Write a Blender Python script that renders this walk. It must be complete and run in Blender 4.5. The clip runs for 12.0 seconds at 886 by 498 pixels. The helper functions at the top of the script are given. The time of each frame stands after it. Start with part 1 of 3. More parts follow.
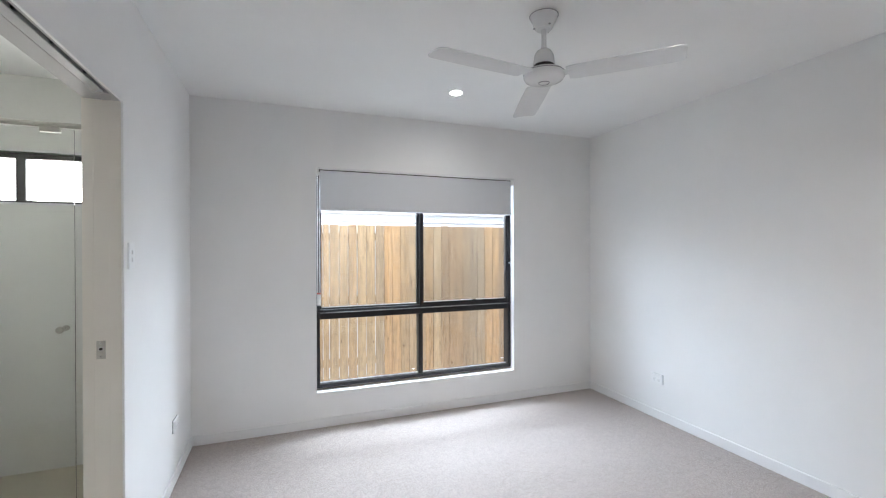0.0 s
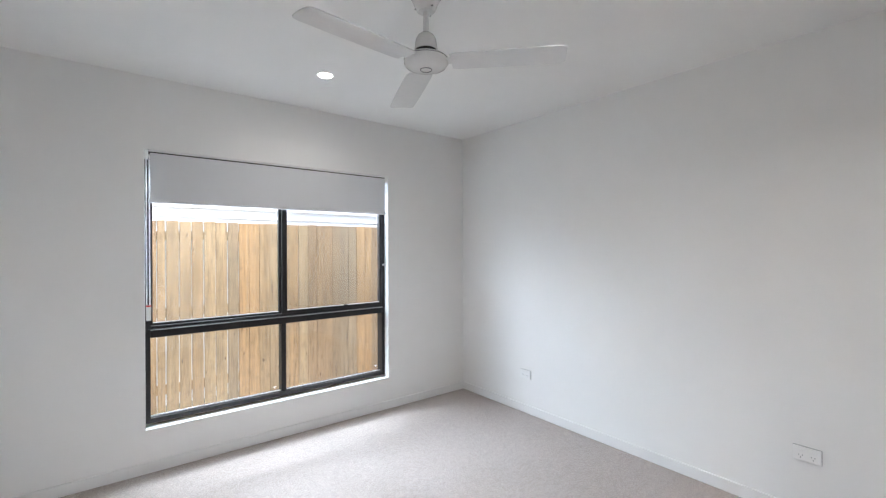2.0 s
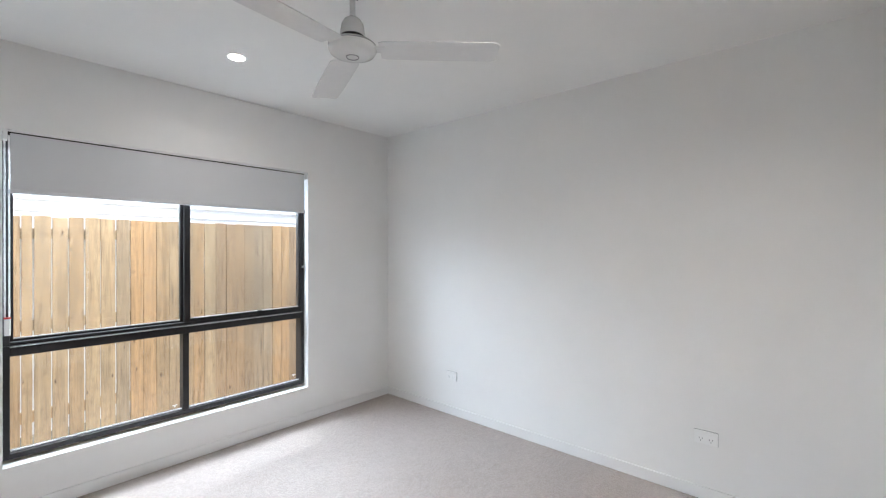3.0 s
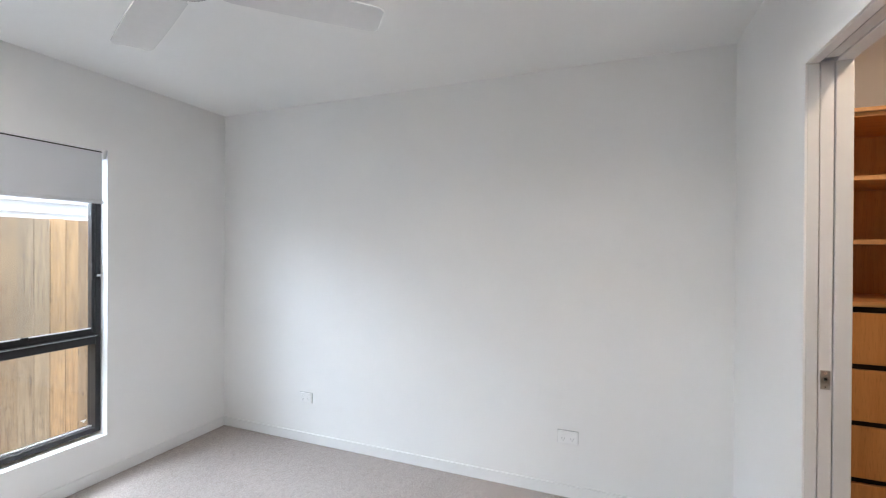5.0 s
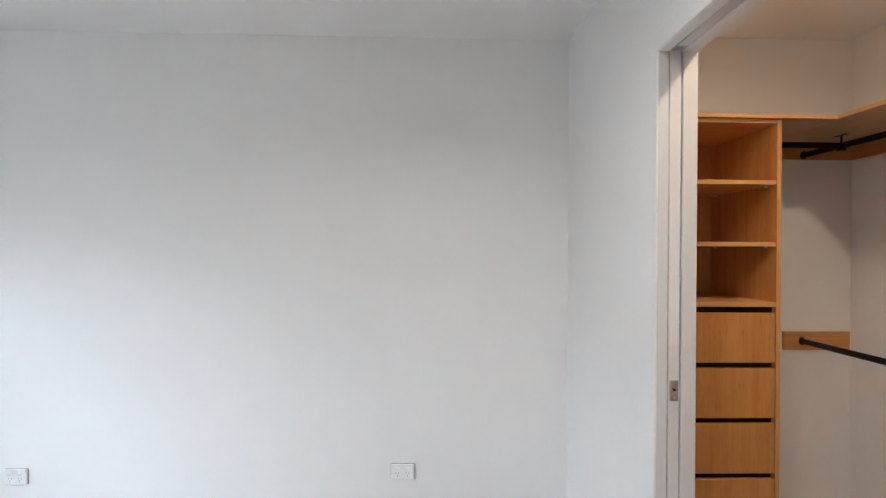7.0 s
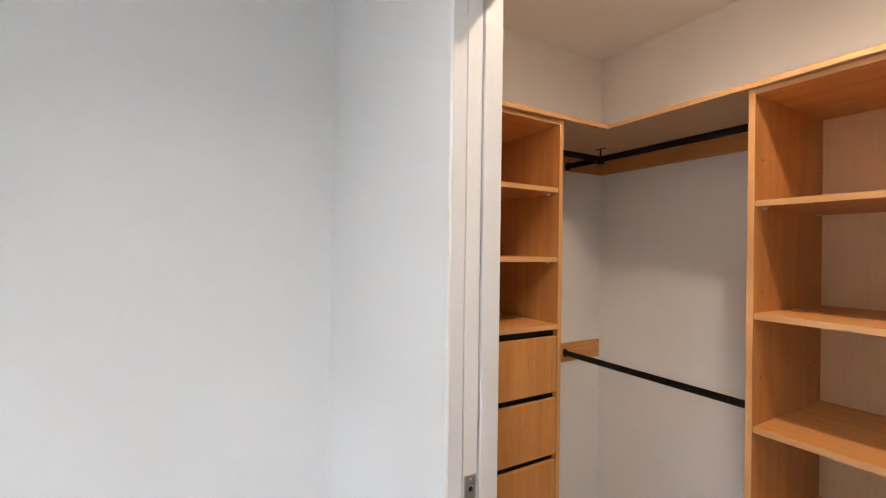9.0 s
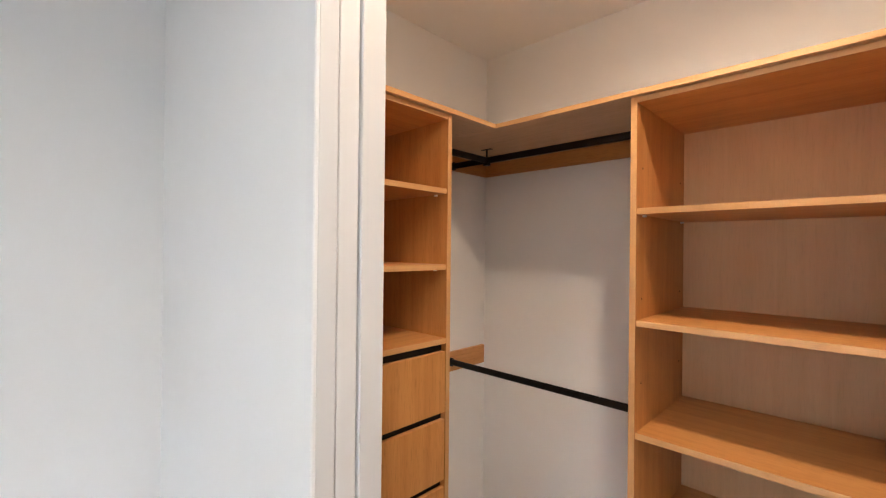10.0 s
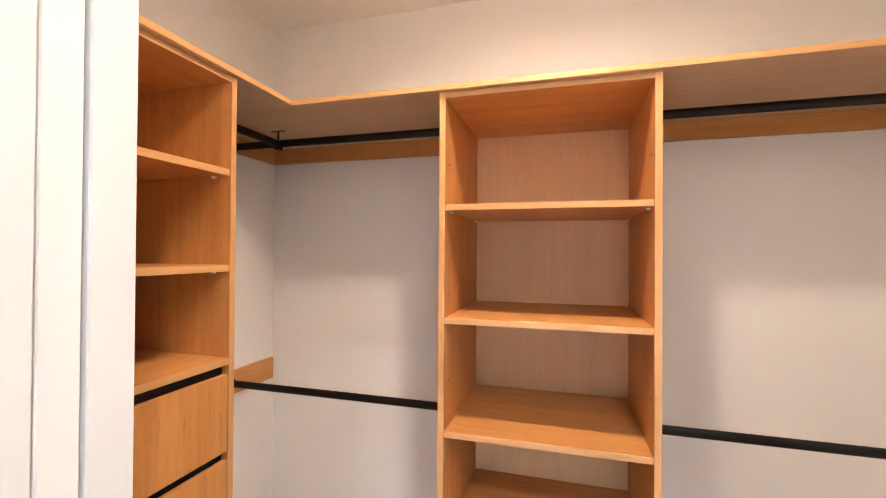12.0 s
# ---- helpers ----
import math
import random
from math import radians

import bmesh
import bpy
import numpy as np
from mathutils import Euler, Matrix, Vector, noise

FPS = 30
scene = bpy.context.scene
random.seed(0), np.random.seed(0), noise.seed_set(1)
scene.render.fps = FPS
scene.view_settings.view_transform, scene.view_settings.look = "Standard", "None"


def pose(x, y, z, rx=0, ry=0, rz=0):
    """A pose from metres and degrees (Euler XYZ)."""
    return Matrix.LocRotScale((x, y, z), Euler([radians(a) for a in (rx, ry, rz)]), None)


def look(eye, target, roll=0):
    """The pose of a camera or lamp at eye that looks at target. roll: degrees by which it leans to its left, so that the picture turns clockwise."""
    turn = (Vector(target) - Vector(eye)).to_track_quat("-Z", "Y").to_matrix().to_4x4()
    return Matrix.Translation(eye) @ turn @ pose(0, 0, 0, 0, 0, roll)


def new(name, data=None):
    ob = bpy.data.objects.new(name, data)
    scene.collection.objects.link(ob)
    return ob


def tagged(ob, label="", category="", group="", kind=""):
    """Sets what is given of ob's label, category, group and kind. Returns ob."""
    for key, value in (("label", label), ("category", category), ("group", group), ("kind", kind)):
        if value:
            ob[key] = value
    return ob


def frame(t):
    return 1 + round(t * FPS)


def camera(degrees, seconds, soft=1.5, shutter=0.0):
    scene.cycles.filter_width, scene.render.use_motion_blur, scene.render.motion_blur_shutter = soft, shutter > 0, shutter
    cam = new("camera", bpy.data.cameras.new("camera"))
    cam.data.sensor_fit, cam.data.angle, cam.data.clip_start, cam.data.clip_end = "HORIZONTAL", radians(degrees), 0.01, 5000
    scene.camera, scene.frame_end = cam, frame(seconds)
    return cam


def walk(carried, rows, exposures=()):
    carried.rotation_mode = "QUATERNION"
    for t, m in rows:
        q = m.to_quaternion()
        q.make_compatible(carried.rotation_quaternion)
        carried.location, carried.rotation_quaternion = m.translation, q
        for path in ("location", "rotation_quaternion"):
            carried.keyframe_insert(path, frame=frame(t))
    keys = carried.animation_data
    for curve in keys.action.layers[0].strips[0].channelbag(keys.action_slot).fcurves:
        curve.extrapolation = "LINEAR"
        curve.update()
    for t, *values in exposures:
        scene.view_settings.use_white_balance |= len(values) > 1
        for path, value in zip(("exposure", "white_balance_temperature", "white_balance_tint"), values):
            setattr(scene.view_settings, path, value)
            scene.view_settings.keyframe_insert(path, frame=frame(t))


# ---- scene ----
cam = camera(92.0, 12.0, soft=1.2)
PATH = [
    (0, (0.086, 0.136, 1.435), (0.792, 2.007, 1.43), -0.2),
    (0.5, (0.133, 0.211, 1.438), (0.947, 2.038, 1.432), -0.2),
    (1, (0.148, 0.26, 1.441), (1.095, 2.022, 1.435), -0.2),
    (1.5, (0.158, 0.304, 1.44), (1.24, 1.986, 1.437), -0.2),
    (2, (0.162, 0.357, 1.44), (1.394, 1.932, 1.435), -0.2),
    (2.5, (0.17, 0.405, 1.439), (1.538, 1.864, 1.436), -0.1),
    (3, (0.199, 0.446, 1.437), (1.696, 1.773, 1.437), -0.1),
    (3.5, (0.222, 0.499, 1.444), (1.826, 1.693, 1.44), -0.0),
    (5.5, (0.491, 0.775, 1.483), (2.414, 1.322, 1.472), 0.4),
    (6, (0.605, 0.81, 1.473), (2.574, 1.161, 1.46), 0.5),
    (6.5, (0.724, 0.809, 1.469), (2.718, 0.969, 1.466), 0.5),
    (8.5, (1.307, 0.634, 1.538), (3.158, -0.123, 1.531), 0.6),
    (9, (1.433, 0.545, 1.537), (3.164, -0.455, 1.543), 0.8),
    (9.5, (1.514, 0.486, 1.539), (3.105, -0.726, 1.557), 0.8),
    (10, (1.59, 0.427, 1.567), (2.987, -1.004, 1.571), 0.6),
    (10.5, (1.647, 0.381, 1.572), (2.843, -1.222, 1.578), 0.5),
    (11, (1.682, 0.343, 1.568), (2.643, -1.41, 1.585), 0.5),
    (11.5, (1.696, 0.324, 1.566), (2.452, -1.527, 1.587), 0.4),
    (12, (1.724, 0.329, 1.555), (2.276, -1.594, 1.571), 0.4),
]
walk(cam, [(t, look(eye, target, roll)) for t, eye, target, roll in PATH],
     [(0.0, 2.17, 6300, 10), (3.5, 2.17, 6480, 10), (5.5, 2.33, 6380, 10), (6.5, 2.33, 6380, 10), (8.5, 2.57, 6380, 10), (10.5, 2.76, 6450, 10), (11.5, 2.98, 6450, 11), (12.0, 3.30, 6450, 12)])

# ---- measures of the place ----
H = 2.55                                  # bedroom ceiling
HC = 2.58                                 # closet ceiling
WX, EX, NY = -0.536, 3.03, 3.69           # bedroom's west, east and north faces
SY, CY = 0.108, -0.004                      # the partition's bedroom face and closet face
BY = -1.37                                # closet's back wall
CW = 0.62                                 # closet's west wall
WIN = (0.343, 2.145, 0.272, 2.083)        # window opening x0, x1, z0, z1
DO = (1.295, 2.155, 2.092)                # closet opening x0, x1, head
EO = (1.40, 2.275, 2.045)                 # ensuite opening y0, y1, head
EWX = -2.10                               # ensuite's far west wall
FENCE_Y = 4.60

# ---- world and sun ----
world = bpy.data.worlds.new("world")
scene.world = world
world.use_nodes = True
wn = world.node_tree.nodes
sky = wn.new("ShaderNodeTexSky")
sky.sky_type = "NISHITA"
sky.sun_disc = False
sky.sun_elevation, sky.sun_rotation = radians(52), radians(256)
sky.dust_density, sky.air_density = 3.0, 1.0
wn["Background"].inputs["Strength"].default_value = 0.15
world.node_tree.links.new(sky.outputs[0], wn["Background"].inputs["Color"])

sun = new("sun", bpy.data.lights.new("sun", "SUN"))
sun.data.energy, sun.data.angle, sun.data.color = 2.4, radians(30), (1.0, 0.96, 0.91)
sun.matrix_world = pose(-12, -5, 20, 38, 0, -76)


def lamp_area(name, m, sx, sy, watts, color, spread=180):
    """A rectangular lamp."""
    lamp = new(name, bpy.data.lights.new(name, "AREA"))
    lamp.data.shape, lamp.data.size, lamp.data.size_y = "RECTANGLE", sx, sy
    lamp.data.energy, lamp.data.color, lamp.data.spread = watts, color, radians(spread)
    lamp.matrix_world = m
    return lamp


def lamp_disc(name, x, y, z, r, watts, color, spread=150):
    lamp = new(name, bpy.data.lights.new(name, "AREA"))
    lamp.data.shape, lamp.data.size = "DISK", r * 2
    lamp.data.energy, lamp.data.color, lamp.data.spread = watts, color, radians(spread)
    lamp.matrix_world = pose(x, y, z)
    return lamp


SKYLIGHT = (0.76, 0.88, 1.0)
# area lamps added to strengthen the open sky over the fence and the neighbour's roof, and the sky outside the ensuite's
# high window
lamp_area("low_sky_fill", pose(1.3, 5.05, 2.42, -83, 0, 0), 4.6, 0.92, 62, SKYLIGHT)
lamp_area("high_sky_fill", pose(1.3, 5.00, 4.20, -52, 0, 0), 4.6, 2.4, 165, SKYLIGHT)
lamp_area("ensuite_daylight", pose(-1.4, 3.825, 1.90, -62, 0, 0), 1.3, 0.30, 5.5, (1.0, 0.96, 0.89))
lamp_disc("downlight_lamp_bedroom", 1.263, 2.985, H - 0.006, 0.035, 0.6, (1.0, 0.96, 0.92))
lamp_disc("downlight_lamp_bedroom", 1.263, 0.80, H - 0.006, 0.035, 2.45, (1.0, 0.95, 0.90))
lamp_disc("downlight_lamp_closet", 1.77, -0.37, HC - 0.006, 0.04, 1.95, (1.0, 0.76, 0.545), 165)


# ---- materials ----
def mat(name):
    m = bpy.data.materials.new(name)
    m.use_nodes = True
    nt = m.node_tree
    return m, nt.nodes, nt.links, nt.nodes["Principled BSDF"]


def coords(n, l, scale=(1, 1, 1), rot=(0, 0, 0), space="Object"):
    tc, mp = n.new("ShaderNodeTexCoord"), n.new("ShaderNodeMapping")
    mp.inputs["Scale"].default_value = scale
    mp.inputs["Rotation"].default_value = rot
    l.new(tc.outputs[space], mp.inputs["Vector"])
    return mp.outputs["Vector"]


def noise_tex(n, l, vec, scale, detail=4, rough=0.5, dist=0.0):
    t = n.new("ShaderNodeTexNoise")
    t.inputs["Scale"].default_value, t.inputs["Detail"].default_value = scale, detail
    t.inputs["Roughness"].default_value, t.inputs["Distortion"].default_value = rough, dist
    l.new(vec, t.inputs["Vector"])
    return t.outputs["Fac"]


def ramp(n, l, fac, stops):
    r = n.new("ShaderNodeValToRGB")
    while len(r.color_ramp.elements) < len(stops):
        r.color_ramp.elements.new(0.5)
    for e, (p, c) in zip(r.color_ramp.elements, stops):
        e.position, e.color = p, (*c, 1)
    l.new(fac, r.inputs["Fac"])
    return r.outputs["Color"]


def bump(n, l, b, height, strength, distance):
    bp = n.new("ShaderNodeBump")
    bp.inputs["Strength"].default_value, bp.inputs["Distance"].default_value = strength, distance
    l.new(height, bp.inputs["Height"])
    l.new(bp.outputs["Normal"], b.inputs["Normal"])


def mixc(n, l, fac, a, b, blend="MIX"):
    m = n.new("ShaderNodeMix")
    m.data_type, m.blend_type = "RGBA", blend
    for sock, v in ((m.inputs[0], fac), (m.inputs[6], a), (m.inputs[7], b)):
        if isinstance(v, (int, float)):
            sock.default_value = v
        elif isinstance(v, tuple):
            sock.default_value = (*v, 1)
        else:
            l.new(v, sock)
    return m.outputs[2]


def paint(name, col, rough, var=0.03, relief=0.12, grain=420):
    """Rolled or sprayed paint: faint cloudiness and a fine orange-peel relief."""
    m, n, l, b = mat(name)
    v = coords(n, l)
    lo = tuple(c * (1 - var) for c in col)
    c = ramp(n, l, noise_tex(n, l, v, 1.3, 5, 0.6), [(0.35, lo), (0.65, col)])
    l.new(c, b.inputs["Base Color"])
    r = n.new("ShaderNodeMapRange")
    r.inputs["To Min"].default_value, r.inputs["To Max"].default_value = rough - 0.06, rough + 0.06
    l.new(noise_tex(n, l, v, 6, 3), r.inputs["Value"])
    l.new(r.outputs[0], b.inputs["Roughness"])
    bump(n, l, b, noise_tex(n, l, v, grain, 2), relief, 0.0006)
    return m


def plain(name, col, rough, metal=0.0, var=0.1):
    m, n, l, b = mat(name)
    v = coords(n, l)
    c = ramp(n, l, noise_tex(n, l, v, 35, 4), [(0.3, tuple(x * (1 - var) for x in col)), (0.7, col)])
    l.new(c, b.inputs["Base Color"])
    b.inputs["Roughness"].default_value, b.inputs["Metallic"].default_value = rough, metal
    return m


WALL = paint("wall_paint", (0.885, 0.88, 0.87), 0.62)
CEIL = paint("ceiling_paint", (0.90, 0.90, 0.89), 0.85)
TRIM = paint("trim_enamel", (0.86, 0.855, 0.85), 0.32, 0.02, 0.05, 200)
DOORP = paint("door_enamel", (0.72, 0.715, 0.71), 0.38, 0.03, 0.05, 200)
REVEAL = paint("reveal_enamel", (0.90, 0.90, 0.90), 0.3, 0.02, 0.04, 200)
FRAME = plain("charcoal_powder_coat", (0.023, 0.022, 0.024), 0.38, 0.2)
WHITEP = plain("white_plastic", (0.90, 0.90, 0.895), 0.28, 0, 0.02)
FANW = plain("fan_white_enamel", (0.78, 0.78, 0.78), 0.22, 0, 0.03)
GREYP = plain("grey_shadow_plastic", (0.25, 0.25, 0.26), 0.5)
BLACK = plain("black_metal", (0.012, 0.011, 0.011), 0.33, 0.5)
# near-black that paints the shade inside gaps, slots and holes
GAP_SHADE = plain("recess_shade", (0.01, 0.009, 0.008), 0.9)
CHROME = plain("chrome", (0.72, 0.72, 0.72), 0.13, 1.0, 0.05)
STEEL = plain("brushed_steel", (0.50, 0.48, 0.44), 0.35, 1.0, 0.15)
ALU = plain("bright_aluminium", (0.70, 0.71, 0.72), 0.28, 0.9, 0.08)
RED = plain("red_plastic", (0.60, 0.05, 0.04), 0.4)
# door white with the ensuite's warm light mixed into the paint
WARM_LIT = paint("warm_lit_enamel", (0.80, 0.76, 0.70), 0.4, 0.03, 0.05, 200)
# trim white darkened to hold down the strong light on the closet jamb
TRIM_DIMMED = paint("dimmed_trim_enamel", (0.68, 0.68, 0.68), 0.4, 0.02, 0.05, 200)
# grey carries the shade under the ensuite door head
HEAD_SHADED = paint("shaded_head_paint", (0.46, 0.45, 0.445), 0.6)
TRACKG = plain("dull_aluminium", (0.42, 0.42, 0.42), 0.5, 0.4, 0.08)
TILEW = plain("glossy_white_tile", (0.735, 0.735, 0.705), 0.12, 0, 0.02)
CONC = plain("bounce_path_concrete", (0.66, 0.65, 0.63), 0.85, 0, 0.3)
SOIL = plain("gravel_ground", (0.20, 0.18, 0.15), 0.95, 0, 0.4)


def make_fabric():
    m, n, l, b = mat("blockout_fabric")
    v = coords(n, l, (1, 1, 1))
    w = noise_tex(n, l, v, 900, 2)
    c = ramp(n, l, noise_tex(n, l, v, 2.5, 3), [(0.3, (0.69, 0.70, 0.72)), (0.7, (0.71, 0.72, 0.745))])
    l.new(c, b.inputs["Base Color"])
    b.inputs["Roughness"].default_value = 0.85
    bump(n, l, b, w, 0.25, 0.0008)
    return m


FABRIC = make_fabric()


def make_carpet():
    m, n, l, b = mat("carpet_pile")
    v = coords(n, l)
    fine = noise_tex(n, l, v, 270, 3, 0.75)
    mid = noise_tex(n, l, v, 75, 4, 0.75)
    big = noise_tex(n, l, v, 2.2, 4, 0.6)
    c1 = ramp(n, l, fine, [(0.30, (0.27, 0.222, 0.20)), (0.66, (0.67, 0.59, 0.543))])
    c2 = ramp(n, l, mid, [(0.36, (0.74, 0.73, 0.72)), (0.60, (1, 1, 1))])
    clump = noise_tex(n, l, v, 24, 5, 0.7)
    c3 = mixc(n, l, 1.0, ramp(n, l, big, [(0.3, (0.93, 0.92, 0.91)), (0.7, (1, 1, 1))]), ramp(n, l, clump, [(0.34, (0.86, 0.855, 0.85)), (0.58, (1, 1, 1))]), "MULTIPLY")
    c = mixc(n, l, 1.0, mixc(n, l, 1.0, c1, c2, "MULTIPLY"), c3, "MULTIPLY")
    l.new(c, b.inputs["Base Color"])
    b.inputs["Roughness"].default_value = 0.95
    b.inputs["Sheen Weight"].default_value = 0.25
    bump(n, l, b, mixc(n, l, 0.5, fine, mid), 0.9, 0.006)
    return m


CARPET = make_carpet()


def make_wood(name, axis, base=(0.64, 0.305, 0.098), dark=(0.54, 0.235, 0.067), rough=0.42, fleck_dark=(0.84, 0.80, 0.76)):
    """Beech-look laminate, grain running along the axis."""
    m, n, l, b = mat(name)
    stretch = [26.0, 26.0, 26.0]
    stretch["xyz".index(axis)] = 1.4
    oi = n.new("ShaderNodeObjectInfo")
    tc, mp = n.new("ShaderNodeTexCoord"), n.new("ShaderNodeMapping")
    shift = n.new("ShaderNodeVectorMath")
    shift.operation = "MULTIPLY_ADD"
    l.new(oi.outputs["Random"], shift.inputs[0])
    shift.inputs[1].default_value = (7.3, 5.1, 9.7)
    l.new(tc.outputs["Object"], shift.inputs[2])
    mp.inputs["Scale"].default_value = stretch
    l.new(shift.outputs[0], mp.inputs["Vector"])
    v = mp.outputs["Vector"]
    grain = noise_tex(n, l, v, 1.0, 6, 0.62, 0.6)
    fleck_s = [300.0, 300.0, 300.0]
    fleck_s["xyz".index(axis)] = 22.0
    mp2 = n.new("ShaderNodeMapping")
    mp2.inputs["Scale"].default_value = fleck_s
    l.new(shift.outputs[0], mp2.inputs["Vector"])
    fleck = noise_tex(n, l, mp2.outputs["Vector"], 1.0, 2, 0.5)
    wide = noise_tex(n, l, shift.outputs[0], 3.0, 2)
    c = ramp(n, l, grain, [(0.32, dark), (0.46, tuple((a + d) / 2 for a, d in zip(base, dark))), (0.60, base)])
    f = ramp(n, l, fleck, [(0.30, fleck_dark), (0.45, (1, 1, 1))])
    w = ramp(n, l, wide, [(0.3, (0.93, 0.92, 0.90)), (0.7, (1, 1, 1))])
    c = mixc(n, l, 1.0, mixc(n, l, 1.0, c, f, "MULTIPLY"), w, "MULTIPLY")
    l.new(c, b.inputs["Base Color"])
    b.inputs["Roughness"].default_value = rough
    bump(n, l, b, grain, 0.08, 0.0008)
    return m


WOOD_X, WOOD_Y, WOOD_Z = (make_wood("laminate_" + a, a) for a in "xyz")
# paler laminate: daylight reaching the tower's back is put into the colour
WOOD_BACK_LIT = make_wood("laminate_back_lit", "z", (0.82, 0.565, 0.315), (0.76, 0.505, 0.27), 0.5, (0.95, 0.94, 0.93))
EDGE_X, EDGE_Y, EDGE_Z = (make_wood("edge_banding_" + a, a, (0.67, 0.38, 0.165), (0.60, 0.32, 0.125), 0.38, (0.93, 0.91, 0.89)) for a in "xyz")
SHELF_X, SHELF_Y = (make_wood("laminate_top_" + a, a, (0.66, 0.42, 0.24), (0.60, 0.37, 0.20), 0.45) for a in "xy")


def make_fence_wood(name="weathered_pine_paling", cast=(1.0, 1.0, 1.0)):
    """Rough-sawn pine: long streaks, cloudy grey weathering, a few knots; each board its own tone."""
    m, n, l, b = mat(name)
    oi = n.new("ShaderNodeObjectInfo")
    tc, sh = n.new("ShaderNodeTexCoord"), n.new("ShaderNodeVectorMath")
    sh.operation = "MULTIPLY_ADD"
    l.new(oi.outputs["Random"], sh.inputs[0])
    sh.inputs[1].default_value = (17.0, 11.0, 23.0)
    l.new(tc.outputs["Object"], sh.inputs[2])

    def stretched(sx, sz):
        mp = n.new("ShaderNodeMapping")
        mp.inputs["Scale"].default_value = (sx, sx, sz)
        l.new(sh.outputs[0], mp.inputs["Vector"])
        return mp.outputs["Vector"]

    grain = noise_tex(n, l, stretched(75, 3.4), 1.0, 6, 0.65, 0.8)
    streak = noise_tex(n, l, stretched(26, 1.6), 1.0, 4, 0.6, 0.4)
    blotch = noise_tex(n, l, stretched(26, 15), 1.0, 8, 0.78)
    vor = n.new("ShaderNodeTexVoronoi")
    l.new(stretched(15, 5), vor.inputs["Vector"])
    vor.inputs["Scale"].default_value = 1.0
    c = ramp(n, l, grain, [(0.30, (0.26, 0.176, 0.104)), (0.44, (0.48, 0.345, 0.210)), (0.70, (0.605, 0.445, 0.28))])
    c = mixc(n, l, 1.0, c, cast, "MULTIPLY")
    tone = ramp(n, l, oi.outputs["Random"], [(0.0, (0.66, 0.68, 0.70)), (0.18, (0.95, 0.93, 0.90)), (0.36, (0.80, 0.78, 0.77)),
                                             (0.55, (1.0, 0.97, 0.93)), (0.75, (0.80, 0.74, 0.68)), (1.0, (1.0, 0.86, 0.72))])
    weather = ramp(n, l, streak, [(0.36, (0.70, 0.72, 0.75)), (0.56, (1, 1, 1))])
    stain = ramp(n, l, blotch, [(0.36, (0.66, 0.65, 0.66)), (0.47, (0.95, 0.95, 0.95)), (0.62, (1.08, 1.06, 1.03))])
    knot = ramp(n, l, vor.outputs["Distance"], [(0.05, (0.16, 0.10, 0.07)), (0.12, (1, 1, 1))])
    for layer, amount in ((tone, 1.0), (weather, 0.65), (stain, 0.8), (knot, 0.85)):
        c = mixc(n, l, amount, c, layer, "MULTIPLY")
    l.new(c, b.inputs["Base Color"])
    b.inputs["Roughness"].default_value = 0.85
    bump(n, l, b, grain, 0.6, 0.002)
    return m


PALING = make_fence_wood()
PALING_GREY = make_fence_wood("silvered_pine_paling", (0.86, 0.88, 0.95))


def make_glass(name, tint=(1, 1, 1), rough=0.0):
    m, n, l, b = mat(name)
    b.inputs["Base Color"].default_value = (*tint, 1)
    b.inputs["Roughness"].default_value = rough
    b.inputs["Transmission Weight"].default_value = 1.0
    b.inputs["IOR"].default_value = 1.45
    return m


GLASS = make_glass("window_glass", (0.97, 0.99, 0.98))
SHOWERGLASS = make_glass("shower_glass", (0.975, 0.985, 0.98))


def make_mesh_screen():
    m, n, l, b = mat("insect_mesh")
    tr = n.new("ShaderNodeBsdfTransparent")
    tr.inputs["Color"].default_value = (0.90, 0.915, 0.935, 1)
    l.new(tr.outputs[0], n["Material Output"].inputs["Surface"])
    return m


MESHSCREEN = make_mesh_screen()


def make_emit(name, col, strength):
    m, n, l, b = mat(name)
    b.inputs["Base Color"].default_value = (0.9, 0.9, 0.9, 1)
    b.inputs["Emission Color"].default_value = (*col, 1)
    b.inputs["Emission Strength"].default_value = strength
    return m


LED = make_emit("led_diffuser", (1.0, 0.95, 0.88), 14.0)


def make_tile_floor():
    m, n, l, b = mat("floor_tile_beige")
    v = coords(n, l)
    c = ramp(n, l, noise_tex(n, l, v, 3, 6, 0.6), [(0.3, (0.50, 0.46, 0.36)), (0.7, (0.58, 0.54, 0.43))])
    l.new(c, b.inputs["Base Color"])
    b.inputs["Roughness"].default_value = 0.3
    return m


TILEF = make_tile_floor()
WEATHERB = paint("weatherboard_paint", (0.70, 0.705, 0.72), 0.5)


# ---- mesh helpers ----
def box(bm, x0, x1, y0, y1, z0, z1, bev=0.0, seg=1):
    """A box, its edges rounded by bev."""
    m = Matrix.Translation(((x0 + x1) / 2, (y0 + y1) / 2, (z0 + z1) / 2)) @ Matrix.Diagonal((x1 - x0, y1 - y0, z1 - z0, 1))
    made = bmesh.ops.create_cube(bm, size=1, matrix=m)["verts"]
    if bev:
        edges = list({e for v in made for e in v.link_edges})
        bmesh.ops.bevel(bm, geom=edges, offset=bev, segments=seg, profile=0.5, affect="EDGES", clamp_overlap=True)
    return bm


def boxes(*items, bev=0.0, seg=1):
    bm = bmesh.new()
    for it in items:
        box(bm, *it, bev=bev, seg=seg)
    return bm


